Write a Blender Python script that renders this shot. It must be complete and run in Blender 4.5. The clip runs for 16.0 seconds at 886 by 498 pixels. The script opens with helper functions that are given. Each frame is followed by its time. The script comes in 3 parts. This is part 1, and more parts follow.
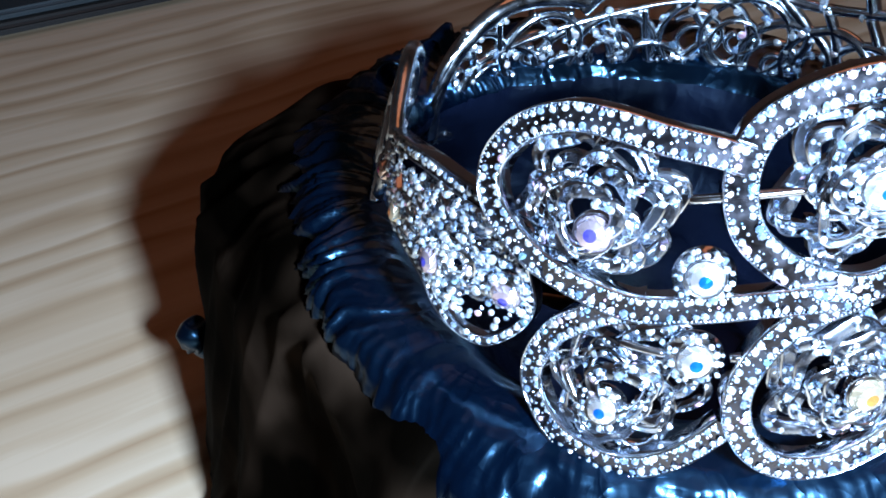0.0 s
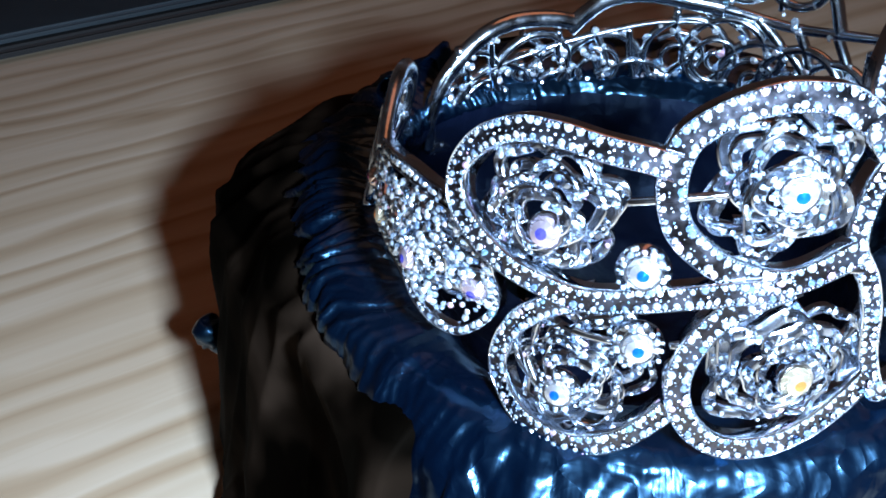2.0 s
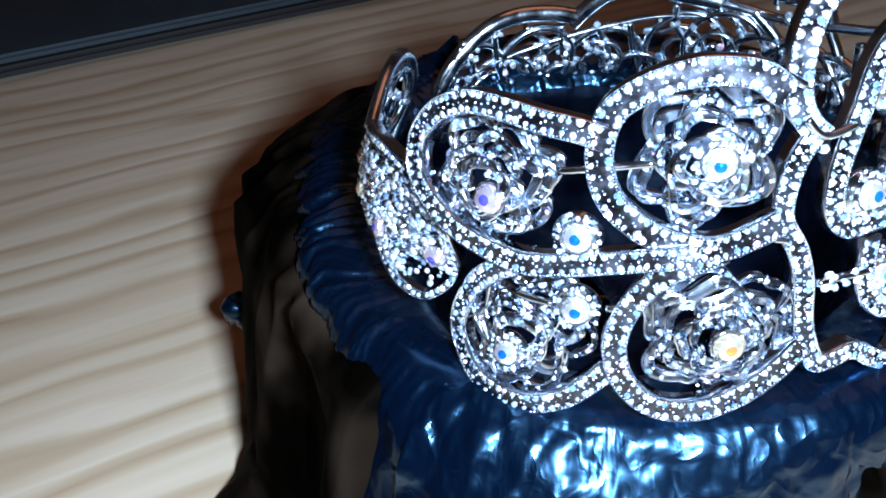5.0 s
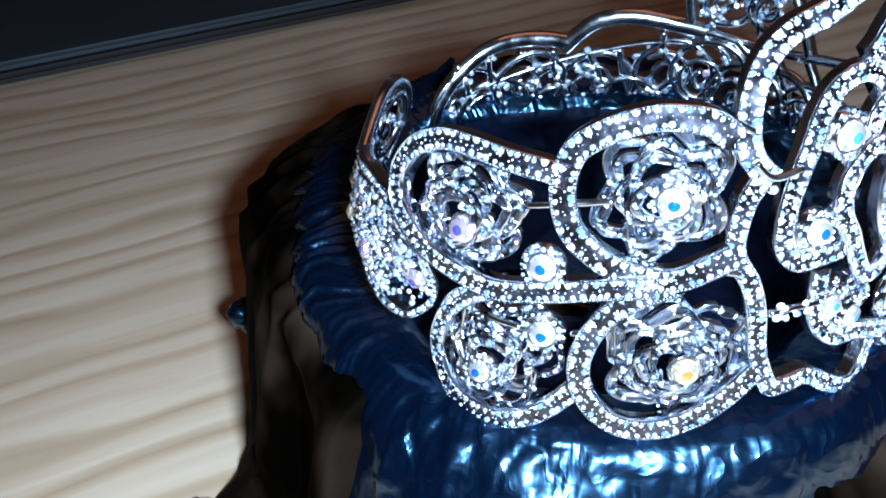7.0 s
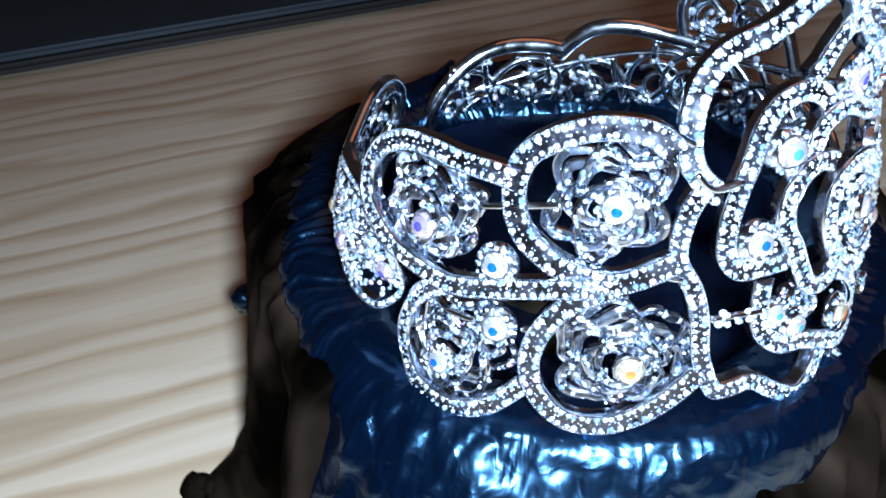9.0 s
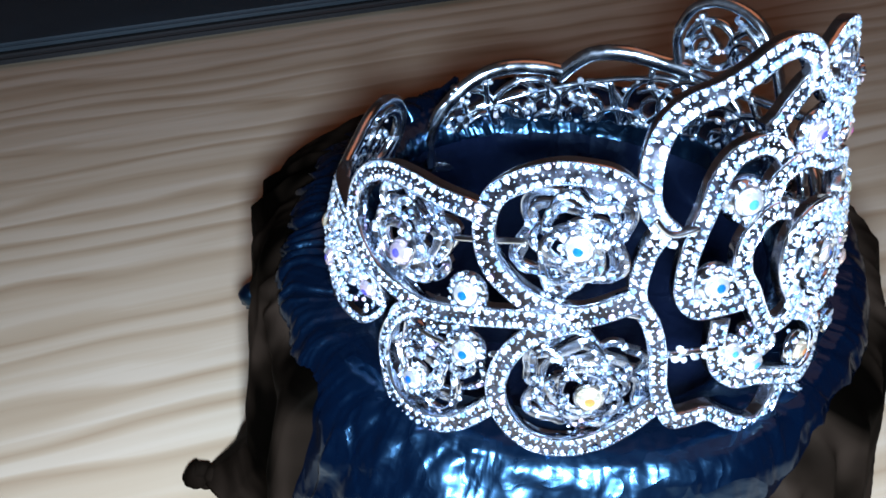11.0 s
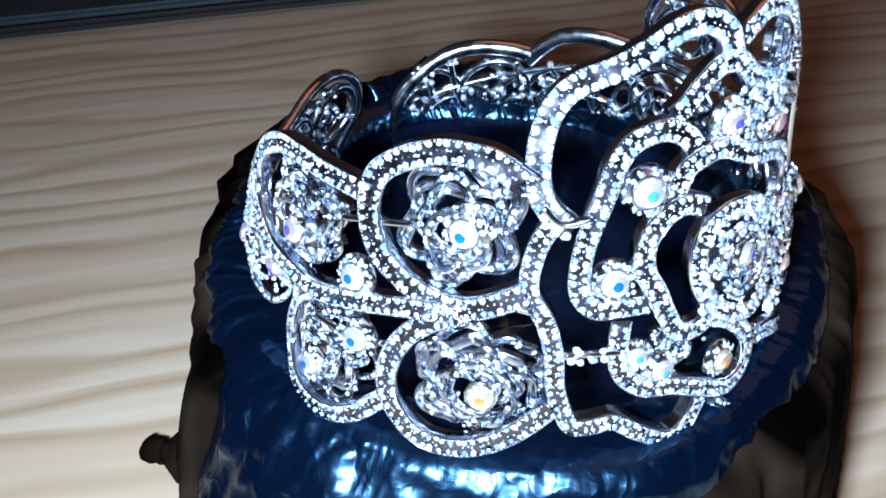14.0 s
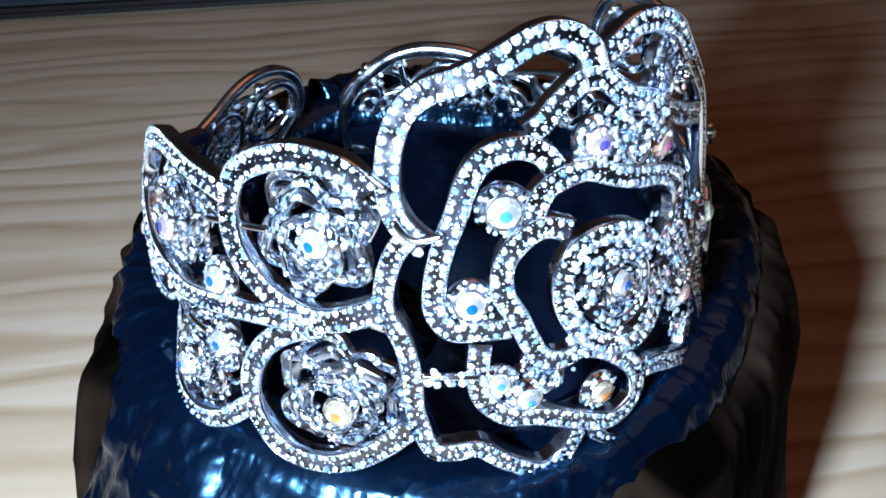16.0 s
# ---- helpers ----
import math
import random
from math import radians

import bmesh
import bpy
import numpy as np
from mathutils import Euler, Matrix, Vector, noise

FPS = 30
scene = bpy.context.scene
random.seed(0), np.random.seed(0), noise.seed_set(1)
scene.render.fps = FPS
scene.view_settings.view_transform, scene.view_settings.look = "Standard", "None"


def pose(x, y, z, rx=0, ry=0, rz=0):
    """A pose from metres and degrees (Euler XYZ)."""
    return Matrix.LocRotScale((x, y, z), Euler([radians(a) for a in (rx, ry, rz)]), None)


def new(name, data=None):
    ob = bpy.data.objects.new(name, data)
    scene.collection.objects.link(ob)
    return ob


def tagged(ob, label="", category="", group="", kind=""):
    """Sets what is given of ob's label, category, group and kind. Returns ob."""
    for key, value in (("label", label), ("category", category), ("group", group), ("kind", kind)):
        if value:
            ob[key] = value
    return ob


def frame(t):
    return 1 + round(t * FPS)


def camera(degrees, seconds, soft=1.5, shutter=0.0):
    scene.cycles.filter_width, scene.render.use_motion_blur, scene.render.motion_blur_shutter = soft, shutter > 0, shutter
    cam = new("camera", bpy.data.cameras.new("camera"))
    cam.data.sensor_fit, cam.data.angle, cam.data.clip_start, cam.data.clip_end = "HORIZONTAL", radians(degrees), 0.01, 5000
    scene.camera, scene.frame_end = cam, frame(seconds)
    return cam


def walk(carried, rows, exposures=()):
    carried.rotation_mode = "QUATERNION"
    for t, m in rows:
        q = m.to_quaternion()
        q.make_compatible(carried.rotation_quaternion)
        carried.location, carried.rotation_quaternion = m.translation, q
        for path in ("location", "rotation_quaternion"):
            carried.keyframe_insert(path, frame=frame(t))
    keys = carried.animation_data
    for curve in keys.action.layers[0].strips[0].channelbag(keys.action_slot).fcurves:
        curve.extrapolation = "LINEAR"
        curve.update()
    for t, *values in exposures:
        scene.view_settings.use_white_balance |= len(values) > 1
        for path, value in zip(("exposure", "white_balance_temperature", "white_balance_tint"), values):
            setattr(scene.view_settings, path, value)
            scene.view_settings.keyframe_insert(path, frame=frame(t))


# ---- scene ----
cam = camera(55.7, 16.0, soft=1.7)
METRES, EYE, TILT, LEAN, TURN = 0.088, 0.108, -38.0, 0.0, 0.0
ROWS = [
    (0.0, 0.0, 0.0, 0.0, 0.0, 0.0, -0.0),
    (0.5, 0.0068, -0.0294, 0.0009, 0.21, 0.23, -0.2),
    (1.0, 0.0223, -0.0494, -0.0034, 1.06, 0.57, -0.37),
    (1.5, 0.0326, -0.0765, -0.0116, 1.58, 0.77, -0.45),
    (2.0, 0.0563, -0.085, -0.0154, 2.1, 0.89, -0.59),
    (2.5, 0.0822, -0.1023, -0.0202, 3.01, 0.97, -0.66),
    (3.0, 0.1027, -0.1086, -0.0237, 3.85, 1.02, -0.87),
    (3.5, 0.1124, -0.1154, -0.0312, 4.41, 1.22, -1.19),
    (4.0, 0.1311, -0.1213, -0.047, 5.46, 1.32, -1.53),
    (6.5, 0.2351, -0.1755, -0.0438, 8.95, 1.72, -2.82),
    (7.0, 0.2357, -0.1937, -0.0268, 8.86, 1.14, -3.09),
    (7.5, 0.2364, -0.2127, -0.0186, 8.99, 0.36, -3.6),
    (8.0, 0.2673, -0.2266, -0.0267, 10.1, 0.43, -4.51),
    (8.5, 0.3002, -0.2246, -0.0277, 10.92, 0.81, -5.15),
    (11.0, 0.3929, -0.2677, 0.032, 13.59, -0.58, -8.19),
    (11.5, 0.4069, -0.2651, 0.0486, 14.46, -1.16, -8.67),
    (12.0, 0.4454, -0.2759, 0.056, 15.69, -1.31, -9.44),
    (12.5, 0.4725, -0.2375, 0.0622, 16.77, -1.54, -10.11),
    (13.0, 0.4932, -0.2136, 0.0652, 17.13, -1.54, -10.35),
    (13.5, 0.5221, -0.1912, 0.0615, 17.23, -1.51, -10.68),
    (14.0, 0.5548, -0.1607, 0.0513, 17.96, -1.79, -11.34),
    (14.5, 0.6056, -0.1516, 0.0692, 18.49, -1.5, -11.64),
    (15.0, 0.6321, -0.1381, 0.0865, 20.25, -1.74, -12.61),
    (15.5, 0.6619, -0.1008, 0.1018, 20.97, -2.34, -13.54),
    (16.0, 0.7138, -0.0659, 0.1067, 21.77, -2.78, -14.86),
]
walk(cam, [(t, pose(0, 0, EYE, TILT, LEAN, TURN) @ pose(METRES * x, METRES * y, METRES * z, 90 + pitch, roll, yaw)) for t, x, y, z, yaw, pitch, roll in ROWS],
     exposures=[(0.0, 0.22, 5880, 14), (5.0, 0.08, 5880, 14), (9.0, 0.08, 5930, 15), (12.0, 0.18, 5930, 16), (16.0, 0.08, 5880, 15)])

# ---- light ----
MM = 0.001
world = bpy.data.worlds.new("night_room")
scene.world = world
world.use_nodes = True
world.node_tree.nodes["Background"].inputs[0].default_value = (1.0, 0.45, 0.16, 1)
world.node_tree.nodes["Background"].inputs[1].default_value = 0.004

FLASH = (0.040, -0.025, 0.121)
flash_data = bpy.data.lights.new("phone_flash", "POINT")
flash_data.energy, flash_data.color, flash_data.shadow_soft_size = 3.5, (0.68, 0.85, 1.0), 0.007
flash = new("phone_flash", flash_data)
flash.location = FLASH

# unseen warm fill, added to redden the shadows on the table
fill_data = bpy.data.lights.new("warm_fill", "AREA")
fill_data.shape, fill_data.size = "DISK", 1.3
fill_data.energy, fill_data.color = 1.7, (1.0, 0.22, 0.04)
fill_light = new("warm_fill", fill_data)
fill_light.matrix_world = pose(0.5, 0.6, 1.60, 0, 0, 0)


# ---- materials ----
def material(name, base, rough=0.5, metal=0.0, **inputs):
    m = bpy.data.materials.new(name)
    m.use_nodes = True
    b = m.node_tree.nodes["Principled BSDF"]
    b.inputs["Base Color"].default_value = (*base, 1)
    b.inputs["Roughness"].default_value = rough
    b.inputs["Metallic"].default_value = metal
    for key, value in inputs.items():
        b.inputs[key.replace("_", " ")].default_value = value
    return m, m.node_tree, b


def node(tree, kind, **values):
    n = tree.nodes.new(kind)
    for key, value in values.items():
        n.inputs[key.replace("_", " ")].default_value = value
    return n


def ramp(tree, source, stops):
    r = tree.nodes.new("ShaderNodeValToRGB")
    while len(r.color_ramp.elements) < len(stops):
        r.color_ramp.elements.new(0.5)
    for e, (p, c) in zip(r.color_ramp.elements, stops):
        e.position, e.color = p, (*c, 1)
    tree.links.new(source, r.inputs[0])
    return r.outputs[0]


def bump(tree, b, height, strength, distance):
    n = node(tree, "ShaderNodeBump", Strength=strength, Distance=distance)
    tree.links.new(height, n.inputs["Height"])
    tree.links.new(n.outputs[0], b.inputs["Normal"])


GRAIN = 32.6  # direction of the wood's grain on the table


def wood():
    m, tree, b = material("pale_pine", (0.5, 0.4, 0.3), 0.45)
    L = tree.links.new
    co = tree.nodes.new("ShaderNodeTexCoord")
    turn = node(tree, "ShaderNodeMapping", Rotation=(0, 0, radians(-GRAIN)))
    L(co.outputs["Object"], turn.inputs[0])
    # broad, wandering growth bands
    wide = node(tree, "ShaderNodeMapping", Scale=(2.0, 36.0, 1.0))
    L(turn.outputs[0], wide.inputs[0])
    n1 = node(tree, "ShaderNodeTexNoise", Scale=2.2, Detail=4.0, Roughness=0.52, Distortion=2.2)
    L(wide.outputs[0], n1.inputs["Vector"])
    # fine fibres
    fine = node(tree, "ShaderNodeMapping", Scale=(3.0, 120.0, 1.0))
    L(turn.outputs[0], fine.inputs[0])
    n2 = node(tree, "ShaderNodeTexNoise", Scale=2.0, Detail=4.0, Roughness=0.6)
    L(fine.outputs[0], n2.inputs["Vector"])
    # growth rings: each fades in slowly and ends in a sharper tan line
    slow = node(tree, "ShaderNodeMapping", Scale=(0.22, 1.0, 1.0))
    L(turn.outputs[0], slow.inputs[0])
    rings = node(tree, "ShaderNodeTexWave", Scale=27.0, Distortion=9.0, Detail=2.0, Detail_Scale=1.4, Detail_Roughness=0.5)
    rings.wave_type, rings.bands_direction, rings.wave_profile = "BANDS", "Y", "SAW"
    L(slow.outputs[0], rings.inputs["Vector"])
    late = ramp(tree, rings.outputs["Fac"], [(0.0, (0.55,) * 3), (0.10, (0.92,) * 3), (0.55, (0.78,) * 3), (0.86, (0.24,) * 3), (1.0, (0.52,) * 3)])
    # the rings are strong in places and faint in others
    fade = node(tree, "ShaderNodeMix", A=0.55)
    L(ramp(tree, n1.outputs[0], [(0.34, (0.30,) * 3), (0.62, (1.0,) * 3)]), fade.inputs["Factor"])
    L(late, fade.inputs["B"])
    mix = node(tree, "ShaderNodeMath")
    mix.operation = "MULTIPLY_ADD"
    L(n2.outputs[0], mix.inputs[0])
    mix.inputs[1].default_value = 0.22
    L(fade.outputs["Result"], mix.inputs[2])
    col = ramp(tree, mix.outputs[0], [(0.30, (0.275, 0.185, 0.108)), (0.52, (0.345, 0.255, 0.162)), (0.72, (0.395, 0.302, 0.200)), (1.0, (0.465, 0.378, 0.275))])
    L(col, b.inputs["Base Color"])
    rough = ramp(tree, n1.outputs[0], [(0.3, (0.42,) * 3), (0.7, (0.6,) * 3)])
    L(rough, b.inputs["Roughness"])
    bump(tree, b, n2.outputs[0], 0.15, 0.0003)
    return m


def silver(name, rough, base=(0.60, 0.67, 0.76)):
    m, tree, b = material(name, base, rough, 1.0)
    co = tree.nodes.new("ShaderNodeTexCoord")
    n = node(tree, "ShaderNodeTexNoise", Scale=420.0, Detail=3.0, Roughness=0.6)
    tree.links.new(co.outputs["Object"], n.inputs["Vector"])
    tree.links.new(ramp(tree, n.outputs[0], [(0.35, (rough * 0.6,) * 3), (0.7, (rough * 1.7,) * 3)]), b.inputs["Roughness"])
    bump(tree, b, n.outputs[0], 0.25, 0.0003)
    return m


def stone(name, single):
    """Foil-backed rhinestone: polish varies; random blue, cyan and pink tints paint in coloured glints."""
    m, tree, b = material(name, (0.9, 0.93, 0.97), 0.2, 0.85)
    if single:
        source = tree.nodes.new("ShaderNodeObjectInfo").outputs["Random"]
    else:
        source = tree.nodes.new("ShaderNodeNewGeometry").outputs["Random Per Island"]
    tree.links.new(ramp(tree, source, [(0.0, (0.40, 0.74, 0.86)), (0.04, (0.32, 0.50, 0.80)), (0.3, (0.70, 0.85, 1.0)), (0.85, (0.88, 0.95, 1.0)), (0.95, (1.0, 0.93, 0.97)), (1.0, (1.0, 0.62, 0.80))]), b.inputs["Base Color"])
    tree.links.new(ramp(tree, source, [(0.0, (0.12,) * 3), (1.0, (0.31,) * 3)]), b.inputs["Roughness"])
    return m


def film(name, base, rough, scale, strength, spec=0.5, sheen=(1.0, 1.0, 1.0)):
    """Thin crumpled plastic sheet."""
    m, tree, b = material(name, base, rough, 0.0)
    b.inputs["Specular IOR Level"].default_value = spec
    b.inputs["Specular Tint"].default_value = (*sheen, 1)
    co = tree.nodes.new("ShaderNodeTexCoord")
    a = node(tree, "ShaderNodeTexNoise", Scale=scale, Detail=2.0, Roughness=0.45, Distortion=0.2)
    tree.links.new(co.outputs["Object"], a.inputs["Vector"])
    mid = node(tree, "ShaderNodeMath")
    mid.operation = "SUBTRACT"
    tree.links.new(a.outputs[0], mid.inputs[0])
    mid.inputs[1].default_value = 0.5
    fold = node(tree, "ShaderNodeMath")
    fold.operation = "ABSOLUTE"
    tree.links.new(mid.outputs[0], fold.inputs[0])
    c = node(tree, "ShaderNodeTexNoise", Scale=scale * 0.3, Detail=2.0)
    tree.links.new(co.outputs["Object"], c.inputs["Vector"])
    # finer creases over the broad ones, with sharp crests
    small = node(tree, "ShaderNodeTexNoise", Scale=scale * 2.6, Detail=2.0, Roughness=0.5, Distortion=0.6)
    tree.links.new(co.outputs["Object"], small.inputs["Vector"])
    off = node(tree, "ShaderNodeMath")
    off.operation = "SUBTRACT"
    tree.links.new(small.outputs[0], off.inputs[0])
    off.inputs[1].default_value = 0.5
    crest = node(tree, "ShaderNodeMath")
    crest.operation = "ABSOLUTE"
    tree.links.new(off.outputs[0], crest.inputs[0])
    both = node(tree, "ShaderNodeMath")
    both.operation = "MULTIPLY_ADD"
    tree.links.new(crest.outputs[0], both.inputs[0])
    both.inputs[1].default_value = 0.20
    tree.links.new(fold.outputs[0], both.inputs[2])
    crown = node(tree, "ShaderNodeMath")
    crown.operation = "SUBTRACT"
    crown.inputs[0].default_value = 1.0
    tree.links.new(both.outputs[0], crown.inputs[1])
    bump(tree, b, crown.outputs[0], strength, 0.0030)
    tree.links.new(ramp(tree, c.outputs[0], [(0.35, (rough * 0.75,) * 3), (0.7, (rough * 1.35,) * 3)]), b.inputs["Roughness"])
    return m


def plain(name, base, rough, scale, spread=0.12):
    """Paint or moulded plastic with faint mottling."""
    m, tree, b = material(name, base, rough)
    co = tree.nodes.new("ShaderNodeTexCoord")
    n = node(tree, "ShaderNodeTexNoise", Scale=scale, Detail=5.0)
    tree.links.new(co.outputs["Object"], n.inputs["Vector"])
    lo, hi = [tuple(c * k for c in base) for k in (1 - spread, 1 + spread)]
    tree.links.new(ramp(tree, n.outputs[0], [(0.3, lo), (0.7, hi)]), b.inputs["Base Color"])
    bump(tree, b, n.outputs[0], 0.1, 0.0005)
    return m


WOOD = wood()
CHROME = silver("bright_silver", 0.115, (0.62, 0.67, 0.75))
# same silver made paler, so the back's flash light is partly painted in
INNER = silver("lifted_inner_silver", 0.17, (0.66, 0.74, 0.82))
# darker silver for the floors of the grooved bands
GROOVE = silver("dark_groove_silver", 0.25, (0.12, 0.125, 0.155))
STONES = stone("rhinestone", False)
STONE = stone("rhinestone_single", True)
BAG = film("navy_black_film", (0.0002, 0.0011, 0.0040), 0.22, 95, 0.55, 1.0, (0.24, 0.58, 1.0))
BAG.node_tree.nodes["Principled BSDF"].inputs["IOR"].default_value = 1.46
FLAP = film("loose_dull_film", (0.004, 0.003, 0.002), 0.6, 60, 0.25, 0.10, (1.0, 0.8, 0.6))
flap_tree = FLAP.node_tree
flap_tree.nodes["Principled BSDF"].inputs["IOR"].default_value = 1.1
flap_co = flap_tree.nodes.new("ShaderNodeTexCoord")
flap_noise = node(flap_tree, "ShaderNodeTexNoise", Scale=55.0, Detail=2.0, Distortion=0.5)
flap_tree.links.new(flap_co.outputs["Object"], flap_noise.inputs["Vector"])
flap_tree.links.new(ramp(flap_tree, flap_noise.outputs[0], [(0.44, (0.0004, 0.0003, 0.0002)), (0.55, (0.0050, 0.0033, 0.0022)), (0.69, (0.0175, 0.0116, 0.0080))]), flap_tree.nodes["Principled BSDF"].inputs["Base Color"])
# same bag film; shade inside the cuff is put into colour and gloss
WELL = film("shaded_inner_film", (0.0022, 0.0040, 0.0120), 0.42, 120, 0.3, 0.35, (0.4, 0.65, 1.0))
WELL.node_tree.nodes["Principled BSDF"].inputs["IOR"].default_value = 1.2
GREY = plain("slate_plastic", (0.016, 0.027, 0.035), 0.5, 60)
BLACK = plain("black_rubber", (0.003, 0.0025, 0.0025), 0.6, 90)
PAINT = plain("warm_wall_paint", (0.55, 0.48, 0.40), 0.8, 6)
FLOOR = plain("brown_floor", (0.16, 0.10, 0.06), 0.5, 9, 0.3)
# faint glow for the added disc above the fill light
GLOW = bpy.data.materials.new("fill_disc_glow")
GLOW.use_nodes = True
GLOW.node_tree.nodes["Principled BSDF"].inputs["Emission Color"].default_value = (1.0, 0.55, 0.25, 1)
GLOW.node_tree.nodes["Principled BSDF"].inputs["Emission Strength"].default_value = 0.1


def aurora(name, table, side):
    """Coated crystal: a coloured table facet in clear bright sides."""
    top, tree, b = material(name + "_table", table, 0.14, 0.75, Thin_Film_Thickness=430.0)
    rim, tree, b = material(name + "_side", side, 0.20, 0.9, Thin_Film_Thickness=330.0)
    return rim, top


CRYSTALS = {
    "blue": aurora("blue_crystal", (0.02, 0.16, 0.80), (0.95, 0.97, 1.0)),
    "violet": aurora("violet_crystal", (0.13, 0.12, 0.75), (0.95, 0.82, 0.97)),
    "pink": aurora("pink_crystal", (0.75, 0.16, 0.45), (0.98, 0.76, 0.66)),
    "amber": aurora("amber_crystal", (0.85, 0.30, 0.08), (1.0, 0.90, 0.66)),
    "green": aurora("green_crystal", (0.35, 0.70, 0.25), (0.9, 0.97, 0.75)),
    "clear": aurora("clear_crystal", (0.10, 0.42, 0.90), (0.97, 0.98, 1.0)),
}


# ---- mesh helpers ----
def mesh(name, verts, faces, mats, smooth=True):
    me = bpy.data.meshes.new(name)
    me.from_pydata([tuple(v) for v in verts], [], [tuple(f) for f in faces])
    for m in mats if isinstance(mats, (list, tuple)) else [mats]:
        me.materials.append(m)
    if smooth:
        me.polygons.foreach_set("use_smooth", [True] * len(me.polygons))
    me.update()
    return me


def part(name, data, parent, label="", kind=""):
    ob = new(name, data)
    ob.parent = parent
    return tagged(ob, label, kind=kind)


def bm_mesh(name, bm, mats):
    bmesh.ops.recalc_face_normals(bm, faces=bm.faces)
    me = bpy.data.meshes.new(name)
    bm.to_mesh(me)
    bm.free()
    for m in mats if isinstance(mats, (list, tuple)) else [mats]:
        me.materials.append(m)
    return me


def block(name, lo, hi, mat, edge=0.0, m=Matrix()):
    bm = bmesh.new()
    size, mid = Vector(hi) - Vector(lo), (Vector(hi) + Vector(lo)) / 2
    bmesh.ops.create_cube(bm, size=1, matrix=m @ Matrix.Translation(mid) @ Matrix.Diagonal((*size, 1)))
    if edge:
        bmesh.ops.bevel(bm, geom=bm.edges[:], offset=edge, segments=3, affect="EDGES")
    return bm_mesh(name, bm, mat)


def spline(points, per=12):
    """Catmull-Rom through plane points."""
    p = [np.array(q, float) for q in points]
    p = [2 * p[0] - p[1], *p, 2 * p[-1] - p[-2]]
    out = []
    for a, b, c, d in zip(p, p[1:], p[2:], p[3:]):
        for i in range(per):
            t = i / per
            out.append(0.5 * (2 * b + (c - a) * t + (2 * a - 5 * b + 4 * c - d) * t * t + (3 * b - a - 3 * c + d) * t**3))
    return out + [p[-2]]


# ---- the shell that the bracelet follows: a rounded oval that narrows upwards ----
def shell(angle, z, out=0.0):
    """A place on the bracelet in millimetres, from degrees round it and height."""
    c, s = math.cos(radians(angle)), math.sin(radians(angle))
    n, h = 2.36, z - 70
    # the lower corner beside the leaf is pressed inwards
    dent = min(1.0, max(0.0, -h / 9))
    out -= 3.0 * dent * dent * (3 - 2 * dent) * math.exp(-(((angle % 360) - 233) / 11) ** 2)
    r, k = (abs(c) ** n + abs(s) ** n) ** (-1 / n), 1 - 0.0067 * h
    return np.array([25.2 + 0.08 * h + (29.2 * k + out) * r * c, 73.4 + 0.028 * h + (29.1 * k + out) * r * s, z])


def facing(angle, z):
    a = shell(angle + 0.5, z) - shell(angle - 0.5, z)
    b = shell(angle, z + 0.5) - shell(angle, z - 0.5)
    n = np.cross(a, b)
    return n / np.linalg.norm(n)


def strand(points, out=0.0, step=0.3, rise=None):
    """Evenly spaced frames (place, along, across, outward) on the shell along a spline of (degrees, height)."""
    fine = spline(points)
    total = len(fine) - 1
    place = []
    for i, (a, z) in enumerate(fine):
        o = out if rise is None else out + rise(i / total)
        place.append(shell(a, z, o))
    place = np.array(place)
    d = np.r_[0, np.cumsum(np.linalg.norm(np.diff(place, axis=0), axis=1))]
    count = max(4, int(d[-1] / step))
    at = np.linspace(0, d[-1], count)
    ang = np.interp(at, d, [f[0] for f in fine])
    hgt = np.interp(at, d, [f[1] for f in fine])
    pts = np.stack([np.interp(at, d, place[:, i]) for i in range(3)], 1)
    along = np.gradient(pts, axis=0)
    along /= np.linalg.norm(along, axis=1)[:, None]
    nrm = np.array([facing(a, z) for a, z in zip(ang, hgt)])
    across = np.cross(nrm, along)
    across /= np.linalg.norm(across, axis=1)[:, None]
    nrm = np.cross(along, across)
    return pts, along, across, nrm


def sweep(frames, profile, closed_profile=True, width=None):
    """A profile of (across, outward) millimetres carried along the frames. Returns verts in metres and faces."""
    pts, _, across, nrm = frames
    k, verts, faces = len(profile), [], []
    for i in range(len(pts)):
        w = 1.0 if width is None else width(i / (len(pts) - 1))
        for b, n in profile:
            verts.append((pts[i] + across[i] * b * w + nrm[i] * n) * MM)
    for i in range(len(pts) - 1):
        for j in range(k):
            a, b = i * k + j, i * k + (j + 1) % k
            faces.append((a, b, b + k, a + k))
    faces.append(tuple(range(k))[::-1])
    last = (len(pts) - 1) * k
    faces.append(tuple(range(last, last + k)))
    return verts, faces


def channel(w, deep):
    """A grooved setting with two rolled edges and a closed back."""
    h = w / 2
    return [(-h, -deep), (-h - 0.04, -0.2), (-h, 0.16), (-h + 0.08, 0.24), (-h + 0.17, 0.16), (-h + 0.20, 0.0),
            (h - 0.20, 0.0), (h - 0.17, 0.16), (h - 0.08, 0.24), (h, 0.16), (h + 0.04, -0.2), (h, -deep)]


def rod(w, deep):
    return [(w / 2 * math.cos(a), deep / 2 * math.sin(a)) for a in np.linspace(0, 2 * math.pi, 8, endpoint=False)]


